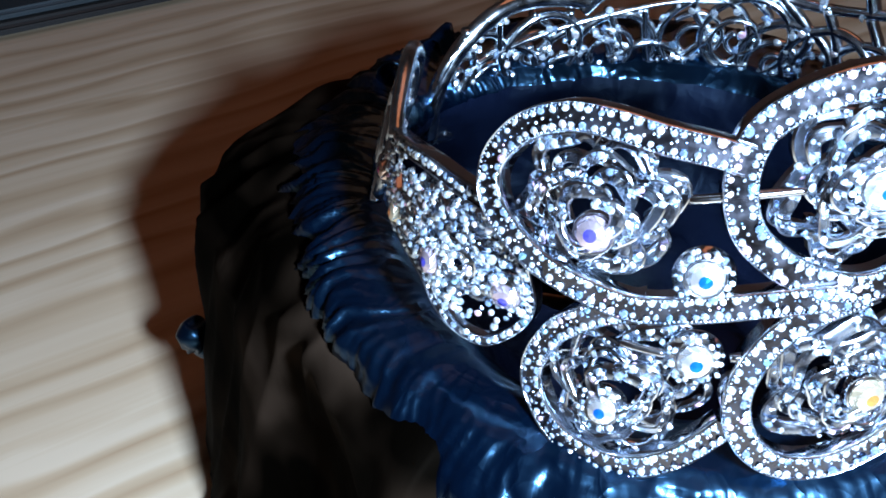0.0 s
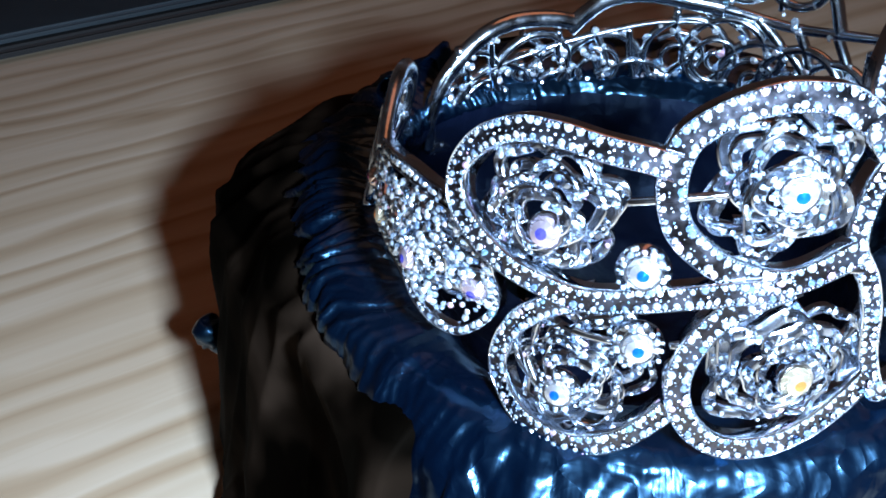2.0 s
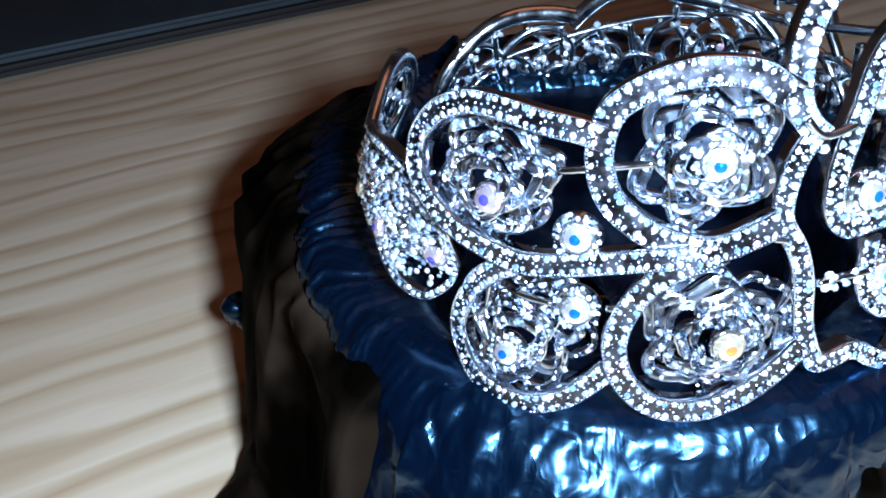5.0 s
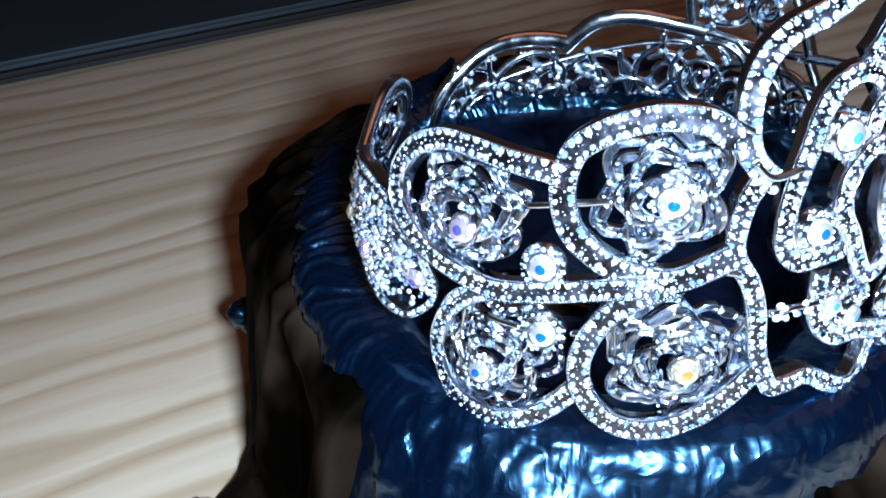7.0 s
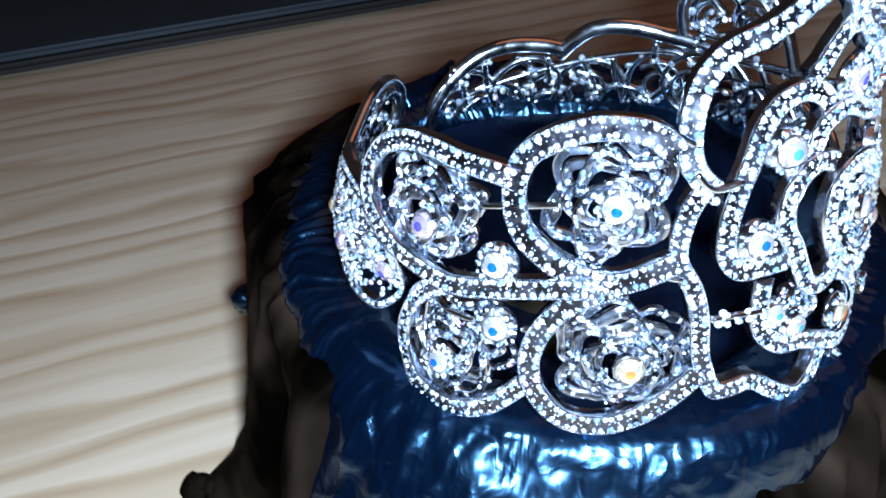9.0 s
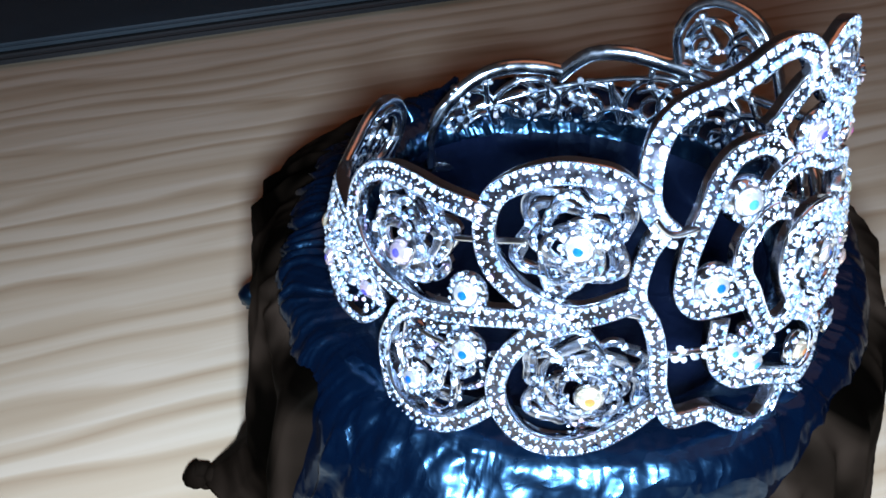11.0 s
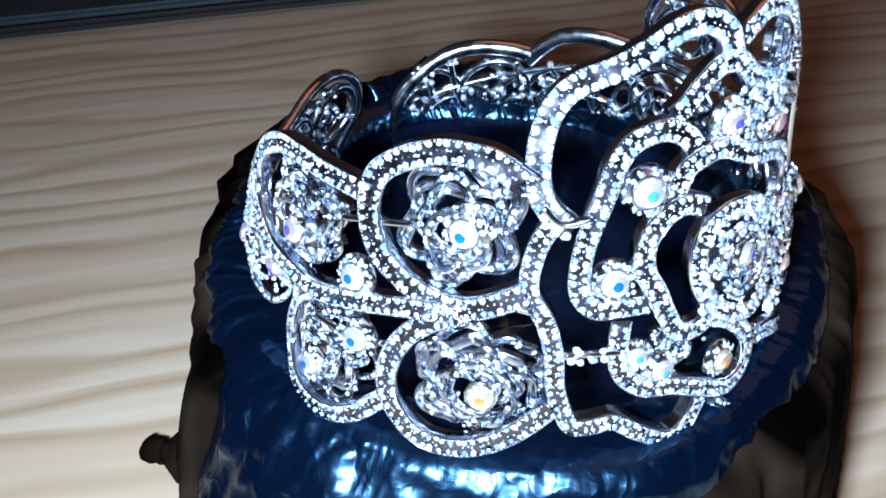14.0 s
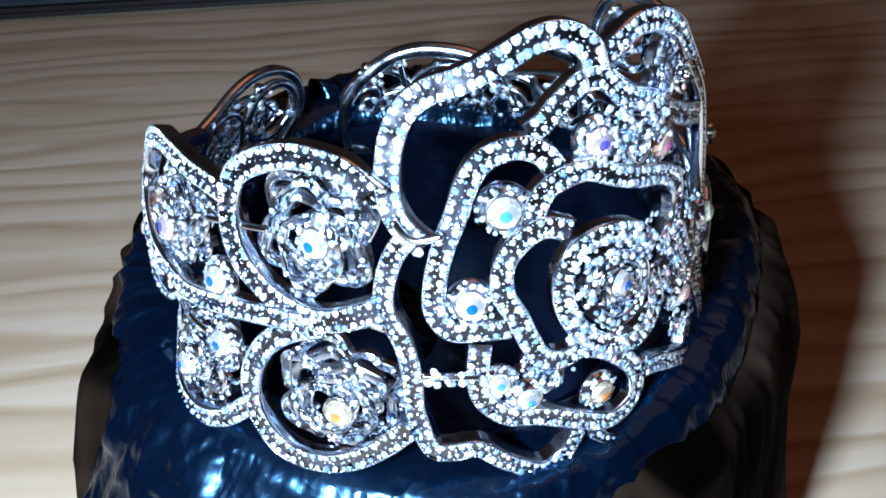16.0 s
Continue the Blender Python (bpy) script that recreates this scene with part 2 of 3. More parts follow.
def gem_points():
    v, f = [], []
    for r, h, turn in ((1.0, 0.0, 0.0), (1.0, 0.18, 0.5), (0.55, 0.62, 0.0)):
        v += [(r * math.cos((i + turn) * math.pi / 4), r * math.sin((i + turn) * math.pi / 4), h) for i in range(8)]
    for i in range(8):
        j = (i + 1) % 8
        f += [(i, j, 8 + i), (j, 8 + j, 8 + i), (8 + i, 8 + j, 16 + j), (8 + i, 16 + j, 16 + i)]
    f.append(tuple(range(16, 24)))
    return np.array(v), f


GEM_V, GEM_F = gem_points()
GEM = mesh("rhinestone", GEM_V * MM, GEM_F, STONE, False)
rnd = random.Random(7)


def gem_pose(place, normal, size, wobble=17):
    q = Vector(normal).to_track_quat("Z", "Y").to_matrix().to_4x4()
    tip = pose(0, 0, 0, rnd.gauss(0, wobble), rnd.gauss(0, wobble), rnd.uniform(0, 360))
    return Matrix.Translation(Vector(place) * MM) @ q @ tip @ Matrix.Diagonal((size, size, size * 1.15, 1))


def gem_cloud(name, spots, parent, label="many tiny clear rhinestones set close together"):
    """All the stones of a dense setting, too many to lift out singly."""
    verts, faces = [], []
    for m in spots:
        a = np.array(m)
        base = len(verts)
        verts += list((GEM_V * MM) @ a[:3, :3].T + a[:3, 3])
        faces += [tuple(base + i for i in f) for f in GEM_F]
    return part(name, mesh(name, verts, faces, STONES, False), parent, label, "stuff")


def row_spots(frames, w, rows, size, gap=0.66, lift=0.05, loose=1.0):
    pts, along, across, nrm = frames
    d = np.r_[0, np.cumsum(np.linalg.norm(np.diff(pts, axis=0), axis=1))]
    spots = []
    for r in range(rows):
        off = 0 if rows == 1 else (r / (rows - 1) - 0.5) * w
        for s in np.arange(0.3 + (r % 2) * gap * 0.5, d[-1] - 0.2, gap):
            i = min(int(np.searchsorted(d, s + rnd.uniform(-0.10, 0.10) * loose)), len(pts) - 1)
            p = pts[i] + across[i] * (off + rnd.uniform(-0.09, 0.09) * loose) + nrm[i] * lift
            spots.append(gem_pose(p, nrm[i], size * rnd.uniform(1 - 0.28 * loose, 1 + 0.14 * loose), 18))
    return spots


# ---- room ----
def wall(name, lo, hi, mat):
    return tagged(new(name, block(name, lo, hi, mat)), kind="structure")


wall("floor", (-1.6, -1.6, -0.85), (2.0, 2.4, -0.75), FLOOR)
wall("ceiling", (-1.6, -1.6, 1.65), (2.0, 2.4, 1.75), PAINT)
wall("wall_north", (-1.7, 2.4, -0.85), (2.1, 2.5, 1.75), PAINT)
wall("wall_south", (-1.7, -1.7, -0.85), (2.1, -1.6, 1.75), PAINT)
wall("wall_west", (-1.7, -1.6, -0.85), (-1.6, 2.4, 1.75), PAINT)
wall("wall_east", (2.0, -1.6, -0.85), (2.1, 2.4, 1.75), PAINT)

# unseen glowing disc, added overhead to go with the warm fill
lamp = tagged(new("unseen_fill_lamp"), "unseen wide warm disc added to go with the fill light", "lamp")
bm = bmesh.new()
bmesh.ops.create_cone(bm, cap_ends=True, segments=40, radius1=0.62, radius2=0.66, depth=0.03, matrix=pose(0.5, 0.6, 1.635))
part("shade", bm_mesh("shade", bm, GLOW), lamp)

# ---- table ----
AXIS = pose(0, 0, 0, 0, 0, GRAIN)
table = tagged(new("table"), "pale pine table with long straight wood grain", "table")
part("tabletop", block("tabletop", (-0.6, -0.35, -0.028), (0.95, 0.55, 0.0), WOOD, 0.003, AXIS), table)
for x in (-0.54, 0.88):
    for y in (-0.29, 0.49):
        part("leg", block("leg", (x - 0.03, y - 0.03, -0.75), (x + 0.03, y + 0.03, -0.029), WOOD, 0.004, AXIS), table)

# ---- dark flat device at the far side of the table ----
device = tagged(new("laptop"), "closed dark slate laptop lying on the table", "laptop")
BACK = pose(-0.134, 0.240, 0.0, 0, 0, GRAIN)
part("base", block("base", (-0.12, 0.002, 0.001), (0.24, 0.22, 0.0048), BLACK, 0.0015, BACK), device, "black rubber-edged base")
part("lid", block("lid", (-0.118, 0.0045, 0.0050), (0.238, 0.218, 0.0080), GREY, 0.0012, BACK), device, "slate grey lid")


# ---- bag-wrapped support ----
PROFILE = [(0.01, 38), (12, 38.3), (20, 40), (23.5, 46), (25.5, 53), (28.5, 56.0), (33.0, 57.2), (36.4, 56.6), (38.4, 53.4), (39.8, 47), (42.0, 36), (44.3, 20), (46.5, 6), (47.5, 0.3)]


def bag_point(turn, k, out=0.0):
    """A place on the wrapped support: degrees round it and 0 (top) to 1 (foot)."""
    i = min(int(k * (len(BAG_LINE) - 1)), len(BAG_LINE) - 2)
    f = k * (len(BAG_LINE) - 1) - i
    r, z = BAG_LINE[i] * (1 - f) + BAG_LINE[i + 1] * f
    a = radians(turn)
    # the skirt stands out on one side
    low = min(1.0, max(0.0, (57 - z) / 15))
    r += out + (15.0 * math.exp(-(((turn % 360) - 155) / 28) ** 2) + 3.4 * math.exp(-(((turn + 180) % 360 - 207) / 22) ** 2)) * low
    r -= 5.5 * math.exp(-(((turn % 360) - 214) / 14) ** 2) * low
    # in front the film slopes out more gently
    r += 8.5 * math.exp(-(((turn % 360) - 256) / 25) ** 2) * min(1.0, max(0.0, (56.6 - z) / 13))
    r += 9 * math.exp(-(((turn % 360) - 193) / 8) ** 2) * max(0.0, (13 - z) / 13)
    c, s = math.cos(a), math.sin(a)
    n = 2.3
    q = (abs(c) ** n + abs(s) ** n) ** (-1 / n)
    x, y = 23.5 + r * q * c, 76 + r * q * s
    z = z + 0.12 * (y - 75) * min(1, z / 45)
    return np.array([x, y, z])


def even_line(points, count):
    fine = np.array(spline(points, 10))
    d = np.r_[0, np.cumsum(np.linalg.norm(np.diff(fine, axis=0), axis=1))]
    at = np.linspace(0, d[-1], count)
    return np.stack([np.interp(at, d, fine[:, i]) for i in range(2)], 1)


BAG_LINE = even_line(PROFILE, 60)


def crumple(p, scale, seed):
    v = Vector(p) / scale + Vector((seed, seed * 2, 0))
    return noise.noise(v) + 0.5 * abs(noise.noise(v * 2.1)) + 0.25 * noise.noise(v * 4.3)


def sheet(name, turns, ks, out, mat, pleats, closed):
    verts, faces = [], []
    for k in ks:
        for t in turns:
            p = bag_point(t, k)
            away = np.array([p[0] - 23.5, p[1] - 76, 14.0 if k < 0.5 else 4.0])
            away /= np.linalg.norm(away)
            # crushed above the shoulder, slack and smoother under the loose folds
            turn_off = 0.62 if 240 < t < 300 else 0.465
            amp = max(0.12, 1 - max(0.0, k - turn_off) / 0.05)
            d = out + crumple(p, 12, 3) * 0.7
            # sharp creases of crushed film, at two sizes
            q = Vector((p[0], p[1], p[2] * 0.8))
            # most crushed in front, calmer to the sides
            amp *= 0.35 + 0.65 * math.exp(-(((t % 360) - 254) / 21) ** 2)
            d += amp * 0.50 * noise.ridged_multi_fractal(q / 9, 0.9, 2.2, 3, 1.0, 1.6)
            near, far = noise.voronoi(q / 6.5 + Vector((0.4, 0.4, 0.4)) * noise.noise(q / 4))[0][:2]
            d += amp * 1.5 * min(0.7, far - near)
            near, far = noise.voronoi(q / 2.4 + Vector((0.3, 0.3, 0.3)) * noise.noise(q / 2))[0][:2]
            d += amp * 0.22 * min(0.5, far - near)
            # gathered folds round the shoulder: narrow sharp pleats that run outwards
            ring = math.exp(-((k - 0.425) / 0.085) ** 4)
            side = 0.10 + 0.90 * math.exp(-(((t % 360) - 165) / 52) ** 4)
            bend = t + 3.5 * noise.noise(Vector(p) / 6) + 18 * (k - 0.42) * noise.noise(Vector((t * 0.05, 3, 1)))
            wide = 1 - 3.2 * abs(noise.noise(Vector((bend * 0.30, k * 5, 2))))
            slim = 1 - 3.2 * abs(noise.noise(Vector((bend * 0.75, k * 9, 6))))
            d += pleats * ring * side * (0.95 * wide + 0.55 * slim)
            # long vertical draws in the skirt
            if k > 0.5:
                d += pleats * (k - 0.5) * 3.2 * noise.noise(Vector((math.cos(radians(t)) * 5, math.sin(radians(t)) * 5, k * 1.2)))
            verts.append((p + away * d) * MM)
    n = len(turns)
    for i in range(len(ks) - 1):
        for j in range(n if closed else n - 1):
            a, b = i * n + j, i * n + (j + 1) % n
            faces.append((a, a + n, b + n, b))
    return verts, faces


bag = tagged(new("plastic_bag"), "black plastic bag stretched over a round stand, with gathered folds", "bag")
v, f = sheet("body", np.linspace(0, 360, 900, endpoint=False), np.linspace(0.0, 1.0, 230), 0.0, BAG, 1.0, True)
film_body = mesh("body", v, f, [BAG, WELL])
# faces inside the cuff take the film with its shade painted in
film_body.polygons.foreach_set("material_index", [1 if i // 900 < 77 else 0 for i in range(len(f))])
part("body", film_body, bag, "glossy navy-black film with gathered folds")


def loose_flap(lo, hi, k0, out, mat, label, nu, nv=70):
    """A slack fold of film hanging from the shoulder to the table."""
    verts, faces = [], []
    for i in range(nv):
        for j in range(nu):
            t, w = lo + (hi - lo) * j / (nu - 1), i / (nv - 1)
            edge = min(1.0, j / 8, (nu - 1 - j) / 8)
            top = k0 + 0.05 * noise.noise(Vector((t * 0.05, 5, 1)))
            p = bag_point(t + 3.0 * noise.noise(Vector((w * 3, 2, t * 0.01))) * (1 - edge), top + (0.992 - top) * w)
            away = np.array([p[0] - 23.5, p[1] - 76, 5.0])
            away /= np.linalg.norm(away)
            d = out + 1.5 * noise.noise(Vector((t * 0.11, w * 1.3, 7))) + 0.5 * noise.noise(Vector((t * 0.14, w * 4, 3)))
            d += 1.3 * (1 - 2.4 * abs(noise.noise(Vector((t * 0.13 + w * 1.1, w * 0.9, 12)))))
            d = -1.2 + (max(d, 0.6) + 1.2) * min(1.0, edge * 1.2) * min(1.0, w * 16) ** 0.6
            verts.append((p + away * d) * MM)
    for i in range(nv - 1):
        for j in range(nu - 1):
            a = i * nu + j
            faces.append((a, a + nu, a + nu + 1, a + 1))
    ob = part("loose_flap", mesh("loose_flap", verts, faces, mat), bag, label)
    m = ob.modifiers.new("thickness", "SOLIDIFY")
    m.thickness = 0.0002
    return ob


loose_flap(100, 236, 0.468, 1.9, FLAP, "slack dull brownish-black fold of film", 280)
loose_flap(300, 420, 0.475, 1.4, FLAP, "slack dull brownish-black fold of film", 240)
loose_flap(226, 314, 0.64, 1.2, FLAP, "slack dull brownish-black fold of film", 160)


def fin(turn, r, height, lean):
    """A pointed pinch of gathered film standing up at the shoulder."""
    verts, faces = [], []
    for i in range(9):
        u = i / 8
        for j in range(5):
            w = j / 4
            a = radians(turn + lean * w * 6 + 1.2 * math.sin(u * 7 + turn))
            rr = r + 7.0 * (u - 0.35)
            base = 52.5 + 6.0 * math.sin(min(1.0, u * 1.15) * math.pi * 0.75)
            x, y = 23.5 + rr * math.cos(a), 76 + rr * math.sin(a)
            verts.append(np.array((x, y, base + 0.12 * (y - 75) + height * w * math.sin(math.pi * min(1, u + 0.12)) ** 0.7)) * MM)
    for i in range(8):
        for j in range(4):
            a = i * 5 + j
            faces.append((a, a + 5, a + 6, a + 1))
    ob = part("pinched_fold", mesh("pinched_fold", verts, faces, BAG), bag)
    m = ob.modifiers.new("thickness", "SOLIDIFY")
    m.thickness = 0.0003


for turn, r, height, lean in ((133, 35, 2.0, -0.6), (141, 35, 1.6, 0.8)):
    fin(turn, r, height, lean)


def knot(name, spot, size, lean, mat):
    bm = bmesh.new()
    for off, r in (((0, 0, 0), 1.0), ((1.25, 0.35, 0.25), 0.8), ((0.6, 0.2, -0.9), 0.85), ((2.3, 0.2, -0.2), 0.9)):
        bmesh.ops.create_uvsphere(bm, u_segments=24, v_segments=14, radius=r * size * MM,
                                  matrix=Matrix.Translation(Vector(spot) * MM) @ pose(0, 0, 0, 0, lean, 0) @ Matrix.Translation(Vector(off) * size * MM))
    for w in bm.verts:
        w.co += Vector((1, 1, 1)) * 0.25 * size * MM * noise.noise(w.co * 700)
    me = bm_mesh(name, bm, mat)
    me.polygons.foreach_set("use_smooth", [True] * len(me.polygons))
    part(name, me, bag, "glossy twisted knot of the film")


# ---- bracelet ----
bracelet = tagged(new("bracelet"), "wide silver openwork rose cuff bracelet set with rhinestones", "bracelet")

PETAL_A = [(257.5, 79.2), (253.1, 79.7), (246.3, 80.1), (239.4, 80.5), (233.2, 80.2), (227.3, 78.4), (224.0, 75.4), (225.1, 72.8), (229.6, 70.9), (235.2, 69.4), (241.2, 68.5), (248.5, 67.9), (256.4, 68.5), (265.9, 69.3), (275.2, 69.8)]
PETAL_B = [(284.5, 82.6), (280.0, 84.1), (275.0, 84.5), (269.6, 84.4), (263.2, 83.3), (258.1, 81.3), (257.1, 78.1), (259.3, 74.8), (263.9, 72.5), (270.2, 70.9), (277.9, 70.4), (287.0, 72.4)]
PETAL_C = [(264.5, 58.5), (259.1, 55.5), (253.5, 54.1), (247.1, 54.1), (240.7, 55.0), (236.1, 57.7), (237.6, 61.9), (243.4, 66.0), (250.5, 68.0)]
PETAL_D = [(279.0, 70.2), (271.0, 68.1), (266.5, 65.4), (264.7, 61.5), (267.2, 57.7), (272.5, 55.4), (279.1, 55.2), (285.2, 56.6), (289.9, 58.7), (293.6, 60.9)]
STEM_TOP = [(322.0, 90.5), (319.9, 92.8), (315.1, 94.2), (309.8, 94.1), (304.6, 92.9), (298.5, 91.5), (292.3, 90.4), (288.4, 88.4), (286.9, 85.2), (287.6, 81.8), (289.8, 79.8), (294.0, 78.0)]
STEM_LOW = [(291.5, 79.3), (288.6, 76.4), (288.0, 72.4), (291.5, 69.2), (293.5, 66.0), (294.6, 62.0), (297.5, 58.2), (300.3, 57.8), (305.1, 58.0), (309.8, 56.1), (315.7, 54.2), (319.6, 55.0), (322.2, 57.2)]
ROSE_LEFT = [(314.6, 84.2), (312.0, 85.6), (307.8, 86.3), (302.9, 85.6), (300.1, 83.6), (298.7, 80.8), (297.2, 78.3), (296.2, 75.3), (296.5, 72.4), (299.4, 70.6), (303.9, 70.5), (308.8, 70.5)]
ROSE_TOP = [(310.0, 87.0), (312.4, 87.8), (314.9, 89.0), (318.9, 90.3), (323.0, 90.3), (325.7, 89.4), (328.0, 88.4), (331.7, 87.5), (336.3, 86.7), (342.0, 84.9), (349.0, 83.2), (358.0, 81.5)]
ROSE_MID = [(310.9, 79.8), (312.6, 82.4), (316.5, 83.4), (320.9, 83.5), (327.0, 82.1), (333.1, 80.9), (339.2, 79.9), (344.3, 78.0), (345.3, 75.6), (343.4, 73.8), (338.5, 73.0)]
ROSE_IN = [(317.9, 78.8), (313.3, 79.6), (309.2, 78.7), (306.8, 76.7), (307.1, 74.1), (309.6, 71.8), (311.7, 69.4), (314.3, 67.2), (318.4, 66.6), (322.6, 67.5)]
ROSE_HEART = [(336.7, 73.8), (329.9, 76.9), (322.3, 77.8), (317.7, 76.6), (316.5, 73.6), (319.0, 70.2), (324.9, 67.0), (333.3, 65.2), (338.0, 67.2), (336.0, 71.2)]
ROSE_COIL = [(321.0, 72.8), (323.0, 75.0), (328.0, 75.2), (332.5, 73.0), (331.5, 69.5), (326.5, 69.0), (322.5, 70.8)]
ROSE_FOOT = [(304.0, 69.4), (303.9, 66.6), (305.0, 63.9), (309.3, 61.7), (315.0, 60.9), (321.4, 59.1), (328.8, 56.9), (334.5, 57.6), (333.9, 61.1), (327.6, 65.0), (321.5, 67.1)]
ROSE_SIDE = [(343.5, 73.6), (349.0, 68.6), (354.8, 63.9), (360.5, 58.5), (362.0, 54.5), (357.0, 54.6), (347.1, 57.7), (339.8, 60.2), (335.5, 61.2)]
ROSE_TIP = [(323.8, 92.0), (325.4, 92.5), (329.0, 93.2), (332.5, 93.5), (338.5, 92.9), (344.3, 91.4), (347.6, 89.7), (351.0, 87.8), (357.5, 84.4)]
ROSE_EDGE = [(352.0, 86.5), (359.0, 83.0), (362.0, 79.5), (364.0, 75.0), (364.5, 70.5), (363.5, 66.0), (366.0, 61.5), (368.0, 57.0)]
ROSE_LOOP = [(357.0, 58.5), (354.0, 56.5), (351.1, 53.9), (349.0, 52.5), (346.0, 51.6), (341.4, 51.9), (336.7, 52.6), (331.9, 53.6), (327.7, 55.2), (324.9, 56.7)]
LEAF_TOP = [(189.0, 68.0), (199.0, 69.8), (209.1, 71.2), (218.7, 71.6), (224.5, 71.5), (229.5, 70.5)]
LEAF_LOW = [(189.0, 67.0), (194.3, 64.8), (205.5, 63.5), (214.1, 62.6), (219.5, 60.4), (224.6, 58.9), (228.6, 59.0), (232.9, 62.2), (232.3, 67.3), (229.5, 70.0)]

singles = 0
bands = []


def band(name, points, w=1.75, deep=1.1, out=0.0, rows=2, size=0.31, single=False, label="", gap=0.80, rise=None):
    """A grooved silver band with rows of stones."""
    global singles
    fr = strand(points, out, rise=rise)
    prof = channel(w, deep)
    v, f = sweep(fr, prof)
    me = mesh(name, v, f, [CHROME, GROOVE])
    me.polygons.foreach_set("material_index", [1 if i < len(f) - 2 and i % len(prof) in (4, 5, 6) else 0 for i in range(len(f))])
    ob = part(name, me, bracelet, label)
    ob.modifiers.new("edges", "EDGE_SPLIT").split_angle = radians(50)
    if rows == 1:
        spots = row_spots(fr, 0, 1, size, gap)
    else:
        spots = row_spots(fr, w - 1.0, 2, size, gap)
        spots += row_spots(fr, 0, 1, 0.11, 0.60, 0.05, 2.0)
        spots += row_spots(fr, w - 0.5, 2, 0.085, 0.30, 0.18, 0.5)
    if single:
        for m in [s for s in spots if s.to_scale()[0] > 0.18]:
            g = part("rhinestone", GEM, ob)
            g.matrix_basis = m
            singles += 1
        spots = [s for s in spots if s.to_scale()[0] <= 0.18]
    if spots:
        gem_cloud("pave", spots, ob)
    bands.append(fr)
    return ob


LAB = "grooved silver band with two rows of clear rhinestones"
band("petal_band", PETAL_B, 2.35, 1.25, 0.6, label=LAB, single=True, size=0.33)
band("petal_band", PETAL_D, 2.2, 1.25, 0.6, label=LAB, single=True)
band("petal_band", PETAL_A, 2.15, 1.25, 0.8, label=LAB)
band("petal_band", PETAL_C, 2.1, 1.25, 0.3, label=LAB, single=True)
band("stem_band", STEM_TOP, 2.2, 1.1, -0.4, label=LAB, size=0.40)
band("stem_band", STEM_LOW, 1.9, 1.4, -0.3, label=LAB)
swell = lambda u: 0.5 * u**3
for points, out, rise in ((ROSE_LEFT, -0.2, None), (ROSE_TOP, -0.6, swell), (ROSE_MID, 0.0, swell), (ROSE_IN, 0.2, None), (ROSE_HEART, 0.6, None), (ROSE_FOOT, 0.1, None), (ROSE_SIDE, 0.9, None), (ROSE_TIP, -0.5, swell)):
    band("rose_band", points, 2.0, 1.05, out, label="curling silver rose petal edge with rhinestones", size=0.33, gap=0.78, rise=rise)
band("rose_band", ROSE_EDGE, 1.4, 0.9, 0.0, rows=1, label="slim outer edge of the rose with one row of rhinestones", size=0.34)
band("rose_band", ROSE_LOOP, 1.3, 1.2, 0.4, rows=1, label="slim outer loop at the rose's foot with one row of rhinestones", size=0.33)
band("rose_band", ROSE_COIL, 1.2, 1.2, 1.0, rows=1, label="inner coil of the rose with rhinestones", size=0.33)
band("leaf_band", LEAF_TOP, 1.5, 1.4, 0.2, rows=1, label="slim silver leaf edge with one row of rhinestones", size=0.36)
band("leaf_band", LEAF_LOW, 0.9, 1.0, 0.0, rows=1, label="slim silver leaf edge with one row of rhinestones", size=0.33)


